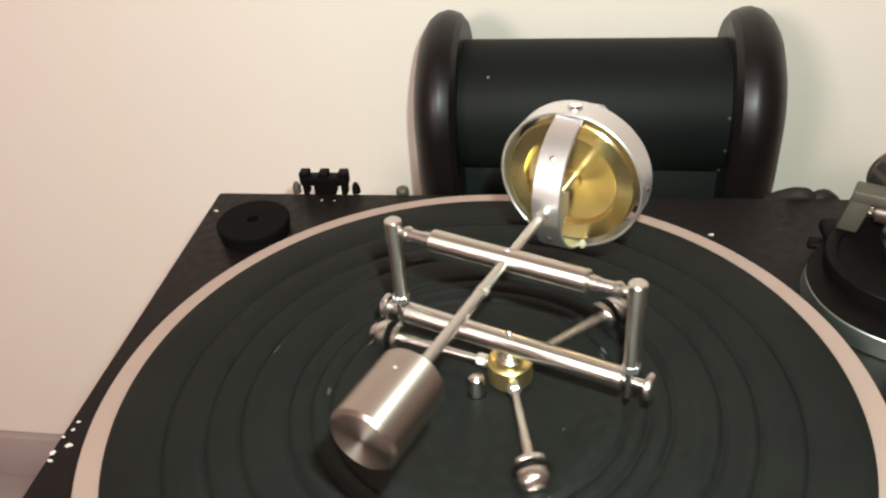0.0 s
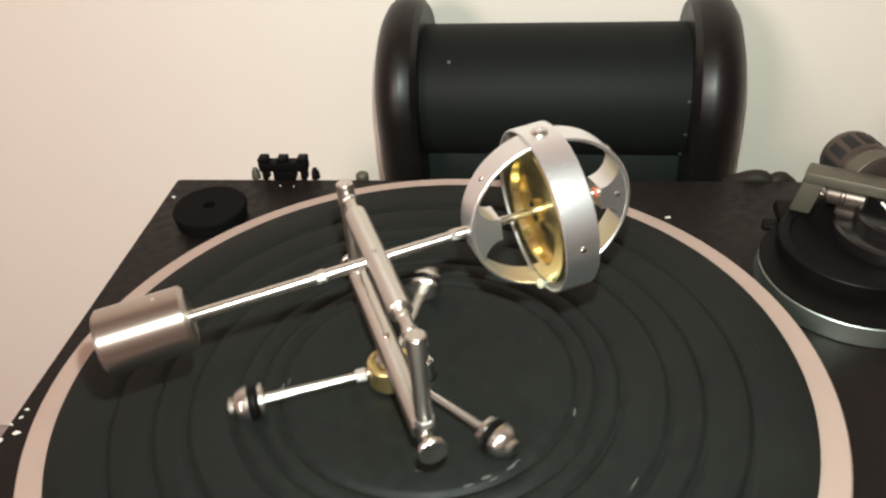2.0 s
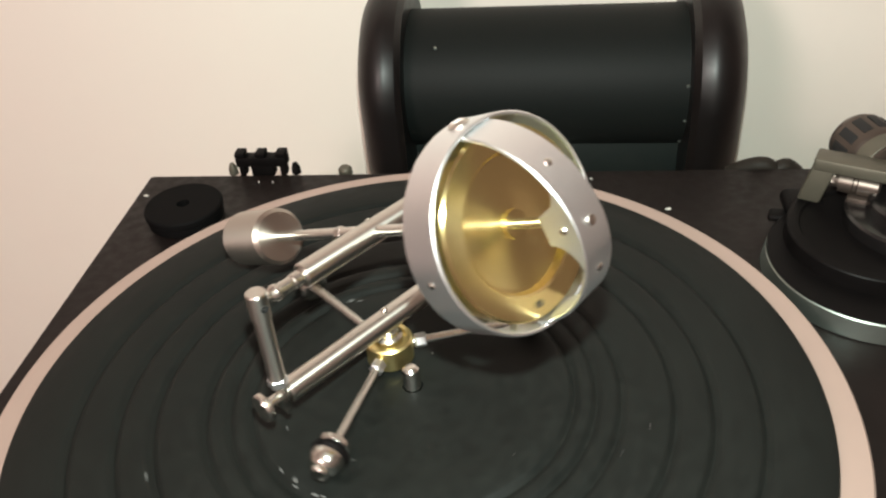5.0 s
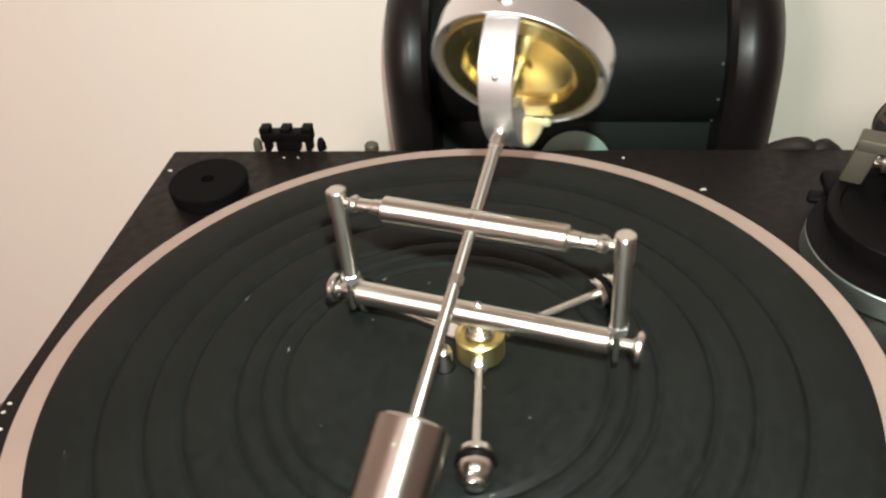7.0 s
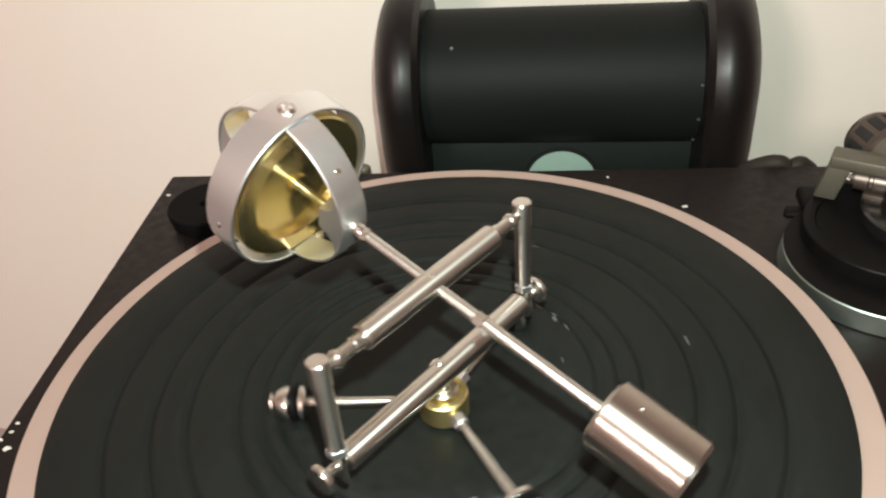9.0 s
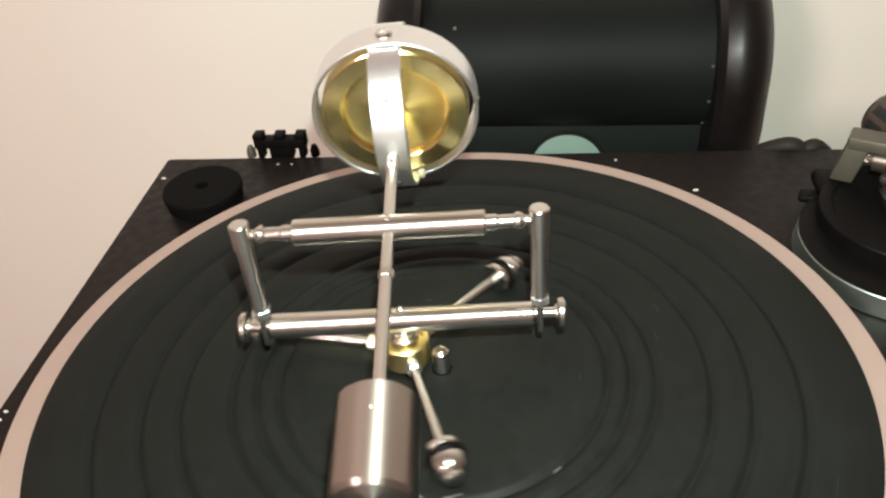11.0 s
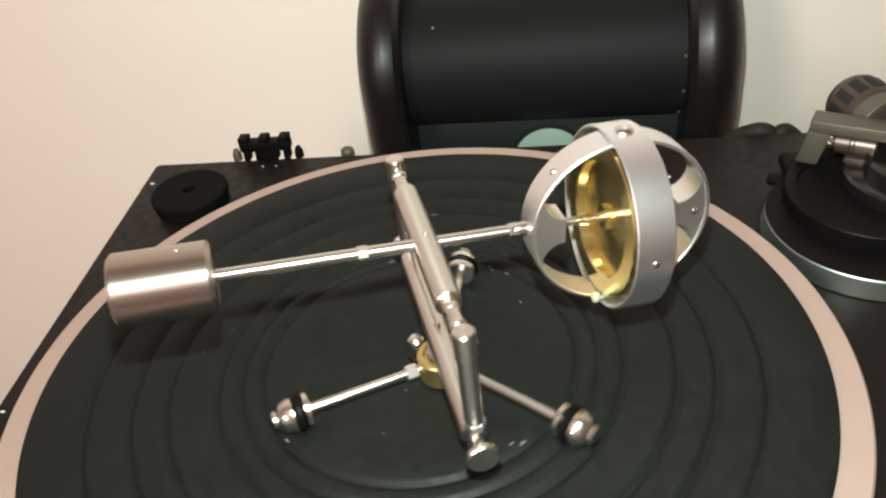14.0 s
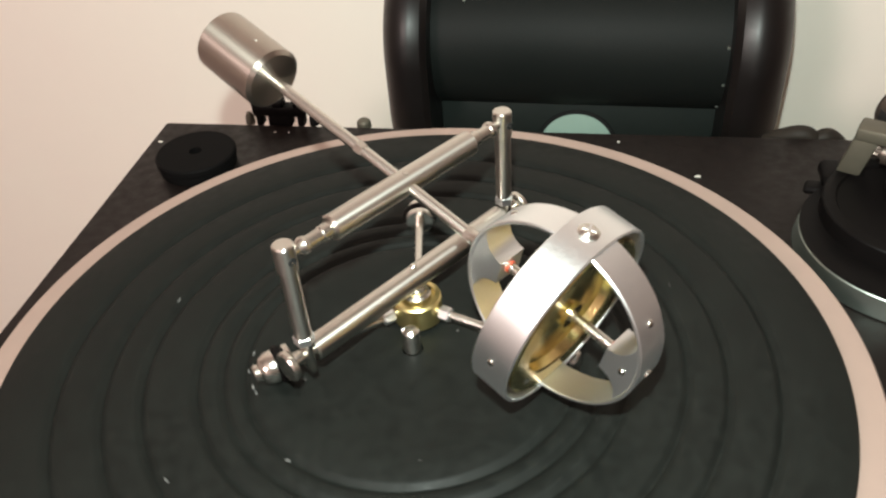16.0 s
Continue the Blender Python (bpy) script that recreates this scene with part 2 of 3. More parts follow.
def build_turntable():
    deck = tagged(empty("turntable", pose(-0.1885, 0.1831, DECK_Z, 0, 0, 1.2)), "dark brown belt turntable with a pale metal platter", "turntable")
    part("plinth", box(0, 0.46, -0.36, 0, -0.075, 0, 0.0022), DECK, deck, "dusty dark brown plinth with a chipped edge")
    for x in (0.05, 0.40):
        for y in (-0.05, -0.30):
            part("foot", rod(0.02, -0.0966, -0.075, "z", 24, 0.003, (x, y, 0)), BLACK, deck)
    # chips of bare paint along the side of the plinth, and dust on top
    random.seed(4)
    inv = deck.matrix_basis.inverted()
    for x, y, s in ((-0.1815, 0.1604, 0.0018), (0.1138, 0.149, 0.0020), (0.0746, 0.1789, 0.0009), (-0.118, 0.1755, 0.0008), (-0.1095, 0.1755, 0.0006), (0.196, 0.06, 0.0007), (0.205, 0.02, 0.0008), (0.19, 0.005, 0.0006)):
        p = inv @ Vector((x, y, DECK_Z))
        part("paint_chip", chip(s), FLECK, deck, "", Matrix.Translation((p.x, p.y, 0.0002)))
    for k in range(6):
        part("paint_chip", chip(random.uniform(0.0007, 0.0022)), FLECK, deck, "", pose(0.0015 + random.random() * 0.006, -0.200 - k * 0.0045, 0.0002, 0, 0, random.uniform(0, 360)))
    platter = part("platter", lathe([(0.0, -0.006), (0.150, -0.006), (0.1535, -0.0006), (0.154, 0.0), (0.1652, 0.0), (0.166, -0.0008), (0.1662, -0.0035), (0.1645, -0.010), (0.160, -0.0118), (0, -0.0118)], n=160), RIM, None, "pale metal platter rim around the mat")
    platter.parent = deck
    platter.matrix_parent_inverse = deck.matrix_basis.inverted()
    part("spindle", lathe([(0.0036, -0.006), (0.0036, 0.0104), (0.0032, 0.0118), (0.0021, 0.0128), (0, 0.0131)], n=28), ROD_STEEL, platter, "bright steel spindle pin")
    # adapter puck
    puck = tagged(empty("single_adapter", pose(-0.1483, 0.1380, DECK_Z)), "round black plastic record adapter on the deck", "adapter")
    part("puck_body", lathe([(0.0035, 0.0097), (0.0035, 0.004), (0.0, 0.004)], n=32, bm=lathe([(0.0, 0.0002), (0.020, 0.0002), (0.0205, 0.001), (0.0208, 0.0055), (0.0214, 0.0062), (0.0214, 0.0088), (0.0206, 0.0097), (0.0035, 0.0097)], n=64)), PUCK, puck)
    # hinge bracket of the lid
    hinge = tagged(empty("lid_hinge", pose(-0.1190, 0.1905, DECK_Z - 0.003, 0, 0, 1.2)), "black plastic lid hinge at the back of the deck", "hinge")
    body = box(-0.0155, 0.0155, -0.004, 0.004, 0.0065, 0.0125, 0.0007)
    box(-0.007, 0.007, -0.0035, 0.0035, 0.0, 0.008, 0.0005, body)
    part("hinge_body", body, BLACK, hinge)
    for x in (-0.0125, 0.0, 0.0125):
        part("tooth", box(x - 0.003, x + 0.003, -0.004, 0.004, 0.0125, 0.0155, 0.0006), BLACK, hinge)
    for s in (-1, 1):
        part("leaf", box(s * 0.0125 - 0.0018, s * 0.0125 + 0.0018, -0.0035, 0.0035, 0.0, 0.0075, 0.0005), BLACK, hinge)
        part("lug", lathe([(0.0028, 0.0), (0.0026, 0.004), (0.0014, 0.007), (0, 0.0075)], n=16, at=(s * 0.0195, 0, 0)), OLIVE if s < 0 else BLACK, hinge)
    stub = tagged(part("rubber_stop", lathe([(0.0, 0), (0.0042, 0), (0.0040, 0.0035), (0.003, 0.0046), (0, 0.0048)], n=20, at=(-0.0692, 0.190, DECK_Z - 0.003)), OLIVE), "small grey rubber stop at the deck's back edge", "stop")


def chip(s):
    """A small uneven flake."""
    bm = bmesh.new()
    n = 7
    top = [bm.verts.new((s * random.uniform(0.5, 1.1) * math.cos(6.283 * i / n), 0.6 * s * random.uniform(0.5, 1.1) * math.sin(6.283 * i / n), 0.0002)) for i in range(n)]
    low = [bm.verts.new((v.co.x * 1.1, v.co.y * 1.1, -0.0003)) for v in top]
    bm.faces.new(top)
    for i in range(n):
        bm.faces.new((top[i], top[(i + 1) % n], low[(i + 1) % n], low[i]))
    return bm


def build_mat():
    prof = [(0.0040, 0.0), (0.0040, 0.0026)]
    for i, g in enumerate(GROOVES):
        if i == 0:
            prof += [(g - 0.0012, 0.0026), (g, 0.0030)]
        else:
            prof += [(g - 0.0032, 0.0030), (g - 0.0015, 0.0026), (g - 0.0005, 0.0012), (g + 0.0005, 0.0011), (g + 0.0015, 0.0025), (g + 0.0036, 0.0030)]
    prof += [(0.1536, 0.0030), (0.1545, 0.0024), (0.1546, 0.0001), (0.0040, 0.0001)]
    mat = tagged(part("rubber_mat", lathe(prof, n=180), RUBBER, smooth=70), "grooved black rubber mat on the platter", "mat")
    random.seed(11)
    marks = [(0.0602, 89, 1.0), (0.0593, 96, 1.3), (0.0611, 98, 0.8), (0.0598, 106, 1.4), (0.0592, 109, 1.0), (0.0610, 347, 1.3), (0.0588, 344, 0.9), (0.0639, 141, 1.2), (0.0615, 258, 1.0), (0.1026, 71, 1.1), (0.0970, 125, 1.0), (0.0506, 71, 0.7), (0.0190, 295, 0.6)]
    marks += [(random.uniform(0.03, 0.15), random.uniform(0, 360), 0.5) for k in range(7)]
    for r, a, size in marks:
        bm = moved(chip(0.0009 * size), Matrix.Diagonal((0.55, 2.0, 1, 1)) if size > 0.6 else Matrix.Identity(4))
        part("scuff", bm, SCUFF if size > 0.6 else DUST, mat, "", pose(0, 0, 0, 0, 0, a) @ pose(r, 0, 0.0031, 0, 0, random.uniform(-25, 25)))
    return mat


def build_tonearm():
    x, y = 0.212, 0.114
    arm = tagged(empty("tonearm", pose(x, y, DECK_Z)), "black and silver tonearm on a round base, parked on the deck", "tonearm")
    base, dial = (-0.012, -0.019, 0), (-0.0106, -0.0086, 0)
    part("base_ring", lathe([(0.040, 0.0002), (0.0488, 0.0002), (0.0490, 0.0006), (0.0478, 0.0094), (0.0474, 0.0098), (0.040, 0.0098)], n=96, at=base, closed=True), SILVER, arm, "satin silver ring round the base")
    part("base_plate", lathe([(0, 0.0092), (0.0474, 0.0099), (0.0477, 0.0102), (0.0470, 0.0106), (0.0420, 0.0108), (0, 0.0108)], n=96, at=base), BLACK, arm)
    part("height_dial", lathe([(0, 0.0075), (0.0390, 0.0075), (0.0396, 0.0100), (0.0395, 0.0180), (0.0390, 0.0186), (0.0378, 0.0188), (0.0340, 0.0186), (0.0332, 0.0175), (0, 0.0175)], n=96, at=dial), BLACK, arm)
    part("pillar", lathe([(0, 0.0175), (0.030, 0.0175), (0.0305, 0.019), (0.0302, 0.0240), (0.029, 0.0250), (0.0215, 0.0252), (0.021, 0.030), (0.0195, 0.0312), (0, 0.0315)], n=64, at=(0.006, -0.004, 0)), GLOSS, arm, "glossy black pillar")
    part("lever", box(-0.046, -0.026, 0.012, 0.030, 0.0100, 0.0180, 0.0038, segments=4), BLACK, arm)
    part("lever_tip", moved(box(-0.004, 0.014, -0.0045, 0.0045, 0.0, 0.0042, 0.0020, segments=4), pose(-0.047, 0.021, 0.004, 0, -10, -20)), BLACK, arm)
    # the bearing bracket
    g = pose(-0.0195, 0.012, 0.0, 0, 0, -24)
    bracket = box(-0.0164, -0.0060, -0.0055, 0.0055, 0.019, 0.0418, 0.0012)
    for v in bracket.verts:
        v.co.x -= 0.22 * (0.0425 - v.co.z)
    box(-0.0172, 0.030, -0.006, 0.006, 0.0366, 0.0430, 0.0012, bracket)
    part("bearing_bracket", moved(bracket, g), OLIVE, arm, "olive silver bearing bracket")
    part("pivot_cap", moved(lathe([(0, 0.0455), (0.0050, 0.0455), (0.0052, 0.046), (0.0052, 0.0478), (0.0044, 0.0486), (0, 0.0488)], n=28), g @ pose(0.025, 0, -0.0025)), BROWNMETAL, arm)
    part("bearing", moved(lathe([(0, -0.008), (0.003, -0.008), (0.0035, -0.005), (0.0052, -0.005), (0.0055, 0.001), (0.0048, 0.0015), (0.0048, 0.003), (0.0055, 0.0035), (0.0055, 0.012), (0.004, 0.013), (0, 0.013)], "x", 28), g @ pose(0.0, -0.001, 0.0315)), BROWNMETAL, arm)
    part("bearing_screw", moved(rod(0.0033, -0.0095, -0.006, "x", 6, 0.0006), g @ pose(0.0, -0.001, 0.0315)), BROWNMETAL, arm)
    part("bearing_block", moved(box(0.0, 0.024, -0.008, 0.004, 0.0225, 0.0275, 0.0012), g), BROWNMETAL, arm)
    # tube towards the front, counterweight behind
    d = g @ pose(0.025, 0, 0.033, 0, 0, 0)
    heading = Matrix.Translation(d.translation) @ pose(0, 0, 0, 0, 0, 16)
    part("arm_tube", moved(rod(0.0052, -0.20, 0.008, "y", 24, 0.001), heading), BROWNMETAL, arm)
    part("counterweight", moved(lathe([(0, 0.014), (0.009, 0.014), (0.0132, 0.0155), (0.0137, 0.0175), (0.0137, 0.026), (0.0142, 0.027), (0.0148, 0.0285), (0.0148, 0.044), (0.0134, 0.047), (0.0, 0.0475)], "y", 48), heading @ pose(0, 0, 0.002)), BROWNMETAL, arm, "smoky metal counterweight with a knurled rim")
    part("dial_ring", moved(lathe([(0.0138, 0.0165), (0.0142, 0.0168), (0.0142, 0.0252), (0.0138, 0.0255)], "y", 48), heading @ pose(0, 0, 0.002)), OLIVE, arm, "olive silver dial ring")
    for k in (0, 1, 2, 3, 9, 10, 11):
        part("grip_slot", moved(box(-0.0024, 0.0024, 0.0305, 0.0415, 0.0142, 0.0152, 0.0003), heading @ pose(0, 0, 0.002, 0, 30 * k + 8, 0)), DARK, arm)
    wire = new("lead", curve_tube([(d.translation + Vector(v)) for v in ((-0.010, -0.009, 0.006), (-0.004, -0.014, 0.002), (0.004, -0.014, 0.002), (0.010, -0.009, 0.005))], 0.0007))
    wire.data.materials.append(WHITE)
    wire.parent = arm
    cable = tagged(new("cable_loop", curve_tube([Vector(v) for v in ((0.154, 0.202, -0.024), (0.162, 0.198, -0.0175), (0.171, 0.1955, -0.0145), (0.1775, 0.196, -0.0178), (0.1825, 0.1965, -0.0160), (0.1875, 0.199, -0.0195), (0.193, 0.203, -0.027))], 0.0047)), "brown-grey rubber cable looped behind the deck", "cable")
    cable.data.materials.append(CABLE)


def curve_tube(points, radius):
    cu = bpy.data.curves.new("tube", "CURVE")
    cu.dimensions, cu.bevel_depth, cu.bevel_resolution, cu.use_fill_caps = "3D", radius, 3, True
    sp = cu.splines.new("BEZIER")
    sp.bezier_points.add(len(points) - 1)
    for b, p in zip(sp.bezier_points, points):
        b.co, b.handle_left_type, b.handle_right_type = p, "AUTO", "AUTO"
    return cu


# ---- the loudspeaker behind ----
def build_speaker():
    y0, z0 = 0.310, -0.0112
    sp = tagged(empty("loudspeaker", pose(0.047, y0, z0)), "black roll-shaped loudspeaker between two thick rounded cheeks", "speaker")
    part("drum", lathe([(0, -0.0925), (0.0465, -0.0925), (0.0465, 0.0925), (0, 0.0925)], "x", 96), LEATHER, sp, "leatherette-covered drum")
    cheek = [(0, 0.0), (0.060, 0.0), (0.0645, 0.003), (0.0668, 0.008), (0.0672, 0.0115), (0.0655, 0.0165), (0.0615, 0.0210), (0.054, 0.0250), (0.042, 0.0278), (0.024, 0.0296), (0, 0.0303)]
    for side, start, wide in ((1, 0.0905, 1.25), (-1, 0.0905, 1.13)):
        bm = lathe([(r, side * (start + wide * h)) for r, h in cheek], "x", 96)
        for v in bm.verts:
            if v.co.z < -1e-6:
                v.co.z -= 0.0314
        part("cheek", bm, SATIN, sp, "satin black cheek with a rounded top")
    part("base_panel", box(-0.0915, 0.0915, -0.022, 0.028, -0.0988, -0.030, 0.002), PANEL, sp, "dark green grey base panel")
    part("port_ring", lathe([(0.0245, -0.0222), (0.0272, -0.0222), (0.0268, -0.0235), (0.0248, -0.0235)], "y", 64, (0.002, 0, -0.0722), closed=True), DARK, sp)
    part("badge_disc", lathe([(0, -0.0228), (0.0243, -0.0228), (0.0245, -0.0222), (0, -0.0222)], "y", 64, (0.002, 0, -0.0722)), MINT, sp, "pale mint round disc")
    for x, z in ((-0.070, 0.0345), (0.0893, 0.012), (0.0893, -0.012), (0.0893, -0.034)):
        part("stud", lathe([(0, 0.0012), (0.0008, 0.001), (0.0012, 0)], "z", 12, (0, 0, 0)), SILVER, sp, "", pose(x, -math.sqrt(0.0465 ** 2 - z * z), z, 90, 0, 0))


# ---- the gyroscope balance ----
BAR_Z, KNOB, CAP_X, ROD_H, CAP_H = 0.0236, 0.0590, 0.0518, 0.0427, 0.0476
WEIGHT, WEIGHT_LONG, WEIGHT_R = 0.0704, 0.0320, 0.0122
POLE, CAGE, CAGE_Z = 0.0363, 0.0334, 0.0318
HUB_R, HUB_A, FOOT_R, FOOT_Z = 0.0154, -10.2, 0.0602, 0.0100


def hexnut(r, a, b, axis="x"):
    return rod(r, a, b, axis, 6, 0.0005)


def build_tripod():
    """Hub at the origin, legs in the plane z = FOOT_Z."""
    tri = tagged(empty("tripod_stand"), "three-legged brass and steel stand resting on the mat", "stand")
    hub = part("hub", lathe([(0.0, 0.0040), (0.0088, 0.0040), (0.0095, 0.0047), (0.0095, 0.0140), (0.0088, 0.0147), (0.0072, 0.0147), (0.0070, 0.0130), (0, 0.0130)], n=64), BRASS, tri, "turned brass hub")
    part("collar", lathe([(0.0058, 0.0130), (0.0058, 0.0162), (0.0051, 0.0169), (0.0045, 0.0169), (0.0045, 0.0188), (0, 0.0188)], n=40), STEEL, hub, "steel collar")
    for k in range(3):
        m = pose(0, 0, FOOT_Z, 0, 0, 120 * k)
        leg = part("leg", rod(0.00175, 0.0095, FOOT_R, "x", 24, at=(0, 0, 0)), SPAR_STEEL, tri, "", m)
        part("leg_nut", hexnut(0.0030, 0.0102, 0.0150), BRUSHED, leg)
        part("washer", lathe([(0, 0.0522), (0.0057, 0.0522), (0.0063, 0.0528), (0.0063, 0.0546), (0.0057, 0.0552), (0, 0.0552)], "x", 28), ROD_STEEL, leg)
        part("rubber_ring", lathe([(0.0045, 0.0553), (0.0061, 0.0553), (0.0070, 0.0562), (0.0070, 0.0575), (0.0061, 0.0584), (0.0045, 0.0584)], "x", 32, closed=True), BLACK, leg, "black rubber ring")
        part("dome_nut", lathe([(0, 0.0584), (0.0059, 0.0584), (0.0063, 0.0589), (0.0063, 0.0600), (0.0060, 0.0615), (0.0052, 0.0634), (0.0040, 0.0646), (0.0033, 0.0649), (0.0033, 0.0664), (0.0027, 0.0670), (0, 0.0671)], "x", 32), ROD_STEEL, leg, "polished dome nut")
    return tri


def build_yoke():
    """Turns on the hub: lower bar along y, an upright at each end."""
    yoke = tagged(empty("swivel_yoke"), "steel swivel frame with a thick bar and two uprights", "frame")
    bar = part("crossbar", rod(0.0047, -0.0495, 0.0495, "y", 40, 0.0006, (0, 0, BAR_Z)), BAR_STEEL, yoke, "thick turned crossbar")
    part("centre_screw", lathe([(0.0013, 0.0), (0.0013, 0.0012), (0.0008, 0.0017), (0, 0.0018)], n=14, at=(0, 0, BAR_Z + 0.0045)), ROD_STEEL, bar)
    part("pivot_post", lathe([(0, 0.0180), (0.0036, 0.0180), (0.0036, BAR_Z), (0, BAR_Z)], n=24), ROD_STEEL, yoke)
    for s in (-1, 1):
        y = s * CAP_X
        post = part("upright", lathe([(0, BAR_Z + 0.0085), (0.0026, BAR_Z + 0.0085), (0.0031, BAR_Z + 0.0090), (0.0031, BAR_Z + ROD_H - 0.0060), (0.0036, BAR_Z + ROD_H - 0.0055), (0.0036, BAR_Z + CAP_H - 0.0005), (0.0031, BAR_Z + CAP_H), (0, BAR_Z + CAP_H)], n=28, at=(0, y, 0)), POST_STEEL, yoke)
        part("tongue", box(-0.0031, 0.0031, y - 0.0012, y + 0.0012, BAR_Z - 0.0074, BAR_Z + 0.009, 0.0008), STEEL, post)
        part("tongue_nut", hexnut(0.0037, 0, 0.0038, "z"), BRUSHED, post, "", pose(0, y, BAR_Z + 0.0055))
        part("clamp_shaft", rod(0.0021, min(s * 0.0485, s * KNOB), max(s * 0.0485, s * KNOB), "y", 18, at=(0, 0, BAR_Z)), ROD_STEEL, post)
        prof = [(0, 0.0574), (0.0030, 0.0574), (0.0032, 0.0581), (0.0052, 0.0584), (0.0057, 0.0589), (0.0057, 0.0604), (0.0051, 0.0611), (0.0012, 0.0609), (0, 0.0607)]
        part("knob", lathe([(r, s * h) for r, h in prof], "y", 32, (0, 0, BAR_Z)), STEEL, post, "round clamp knob")
        part("set_screw", lathe([(0, 0.0036), (0.0014, 0.0036), (0.0014, 0.0041), (0.0006, 0.0041), (0, 0.0036)], "x", 14, (-0.0003, y, BAR_Z + ROD_H - 0.0005)), DARK, post)
    return yoke


def build_beam():
    """Pivots about y through the uprights' tops; the rod runs along x, the cage at +x."""
    beam = tagged(empty("gyroscope_beam"), "steel beam with a caged brass gyroscope and a steel counterweight", "gyroscope")
    sleeve = part("sleeve", lathe([(0, -0.0335), (0.0040, -0.0335), (0.0046, -0.0329), (0.0046, 0.0329), (0.0040, 0.0335), (0, 0.0335)], "y", 36), BAR_STEEL, beam, "turned steel sleeve")
    part("sleeve_screw", rod(0.0010, 0.0042, 0.0050, "z", 12), ROD_STEEL, sleeve)
    for s in (-1, 1):
        prof = [(0, 0.0335), (0.0028, 0.0335), (0.0028, 0.0372), (0.0024, 0.0378), (0.0024, 0.0430), (0.0030, 0.0436), (0.0032, 0.0450), (0.0026, 0.0462), (0.0018, 0.0470), (0.0018, 0.0495), (0, 0.0495)]
        part("pivot_pin", lathe([(r, s * h) for r, h in prof], "y", 24), STEEL, sleeve)
    spar = part("spar", rod(0.0022, -WEIGHT - 0.002, POLE, "x", 48), SPAR_STEEL, beam, "bright round spar")
    for x in (-0.0217, 0.0315):
        part("spar_nut", hexnut(0.0027, x - 0.0021, x + 0.0021), STEEL, spar, "small pale hexagon nut")
    part("spar_tip", lathe([(0.0022, POLE - 0.005), (0.0026, POLE - 0.004), (0.0026, POLE + 0.001), (0, POLE + 0.001)], "x", 20), ROD_STEEL, spar)
    w = WEIGHT
    weight = part("counterweight", lathe([(0, -w), (WEIGHT_R - 0.0016, -w), (WEIGHT_R, -w - 0.0014), (WEIGHT_R, -w - WEIGHT_LONG + 0.0013), (WEIGHT_R - 0.0013, -w - WEIGHT_LONG), (0.0030, -w - WEIGHT_LONG + 0.0001), (0, -w - WEIGHT_LONG + 0.0005)], "x", 96), TURNED, beam, "heavy turned steel counterweight")
    part("weight_screw", rod(0.0004, WEIGHT_R - 0.0003, WEIGHT_R + 0.0001, "z", 12, at=(-w - 0.010, 0, 0)), FLECK, weight)
    # the cage: an oval ring through the poles, a round one about the wheel, solid bosses at the poles
    oval = Matrix.Diagonal((1, 1, CAGE_Z / CAGE, 1))
    cage = part("pole_ring", moved(strip(CAGE, 0.0014, 0.0125, 0, 360, 120, True), oval), BRUSHED, beam, "flat aluminium ring through both poles", pose(POLE + CAGE, 0, 0))
    part("wheel_ring", strip(CAGE_Z + 0.0013, 0.0013, 0.0135, 0, 360, 120, True), BRUSHED, cage, "flat aluminium ring round the wheel", pose(0, 0, 0, 90, 0, 0) @ pose(0, 0, 0, 0, 0, 90))
    for a in (0, 180):
        part("bearing_boss", boss(), BRUSHED, cage, "", pose(0, 0, 0, 0, 0, a), 30)
        part("seal", lathe([(0.0016, CAGE - 0.0133), (0.0022, CAGE - 0.0132), (0.0022, CAGE - 0.0124), (0.0016, CAGE - 0.0124)], "x", 20, closed=True), RED, cage, "red sealing ring", pose(0, 0, 0, 0, 0, a))
        part("rivet", lathe([(0, CAGE_Z + 0.0012), (0.0034, CAGE_Z + 0.0012), (0.0034, CAGE_Z + 0.0017), (0.0024, CAGE_Z + 0.0025), (0, CAGE_Z + 0.0027)], "z", 24), ROD_STEEL, cage, "cross-head screw", pose(0, 0, 0, 0, a, 0))
        part("screw_slot", box(-0.0020, 0.0020, -0.0004, 0.0004, CAGE_Z + 0.0022, CAGE_Z + 0.00275, bm=box(-0.0004, 0.0004, -0.0020, 0.0020, CAGE_Z + 0.0022, CAGE_Z + 0.0028)), BRUSHED, cage, "", pose(0, 0, 0, 0, a, 25))
    for a in (28, 150, 222, 325):
        c, d = math.cos(radians(a)), math.sin(radians(a))
        part("hole_plug", stud(0.0, "x"), ROD_STEEL, cage, "", pose(CAGE * c, 0, -CAGE_Z * d, 0, a, 0))
    part("pole_screw", lathe([(0, CAGE - 0.0002), (0.0017, CAGE - 0.0002), (0.0015, CAGE + 0.0006), (0, CAGE + 0.0008)], "x", 16), ROD_STEEL, cage)
    for a in (90, 270):
        part("hole_plug", stud(CAGE_Z + 0.0013, "z"), ROD_STEEL, cage, "", pose(0, 0, 0, a, 0, 0))
    for side in (-1, 1):
        part("hole_plug", stud(0.0056, "y"), ROD_STEEL, cage, "", pose(CAGE - 0.0055, 0, 0, 0, 0, 90 - 90 * side))
    part("glue_drop", lathe([(0, -0.0022), (0.0013, -0.0016), (0.0018, 0.0), (0.0013, 0.0016), (0, 0.0022)], n=16), GLUE, cage, "pale yellow glue drop", pose(-0.0080, -0.0070, -CAGE_Z + 0.0018))
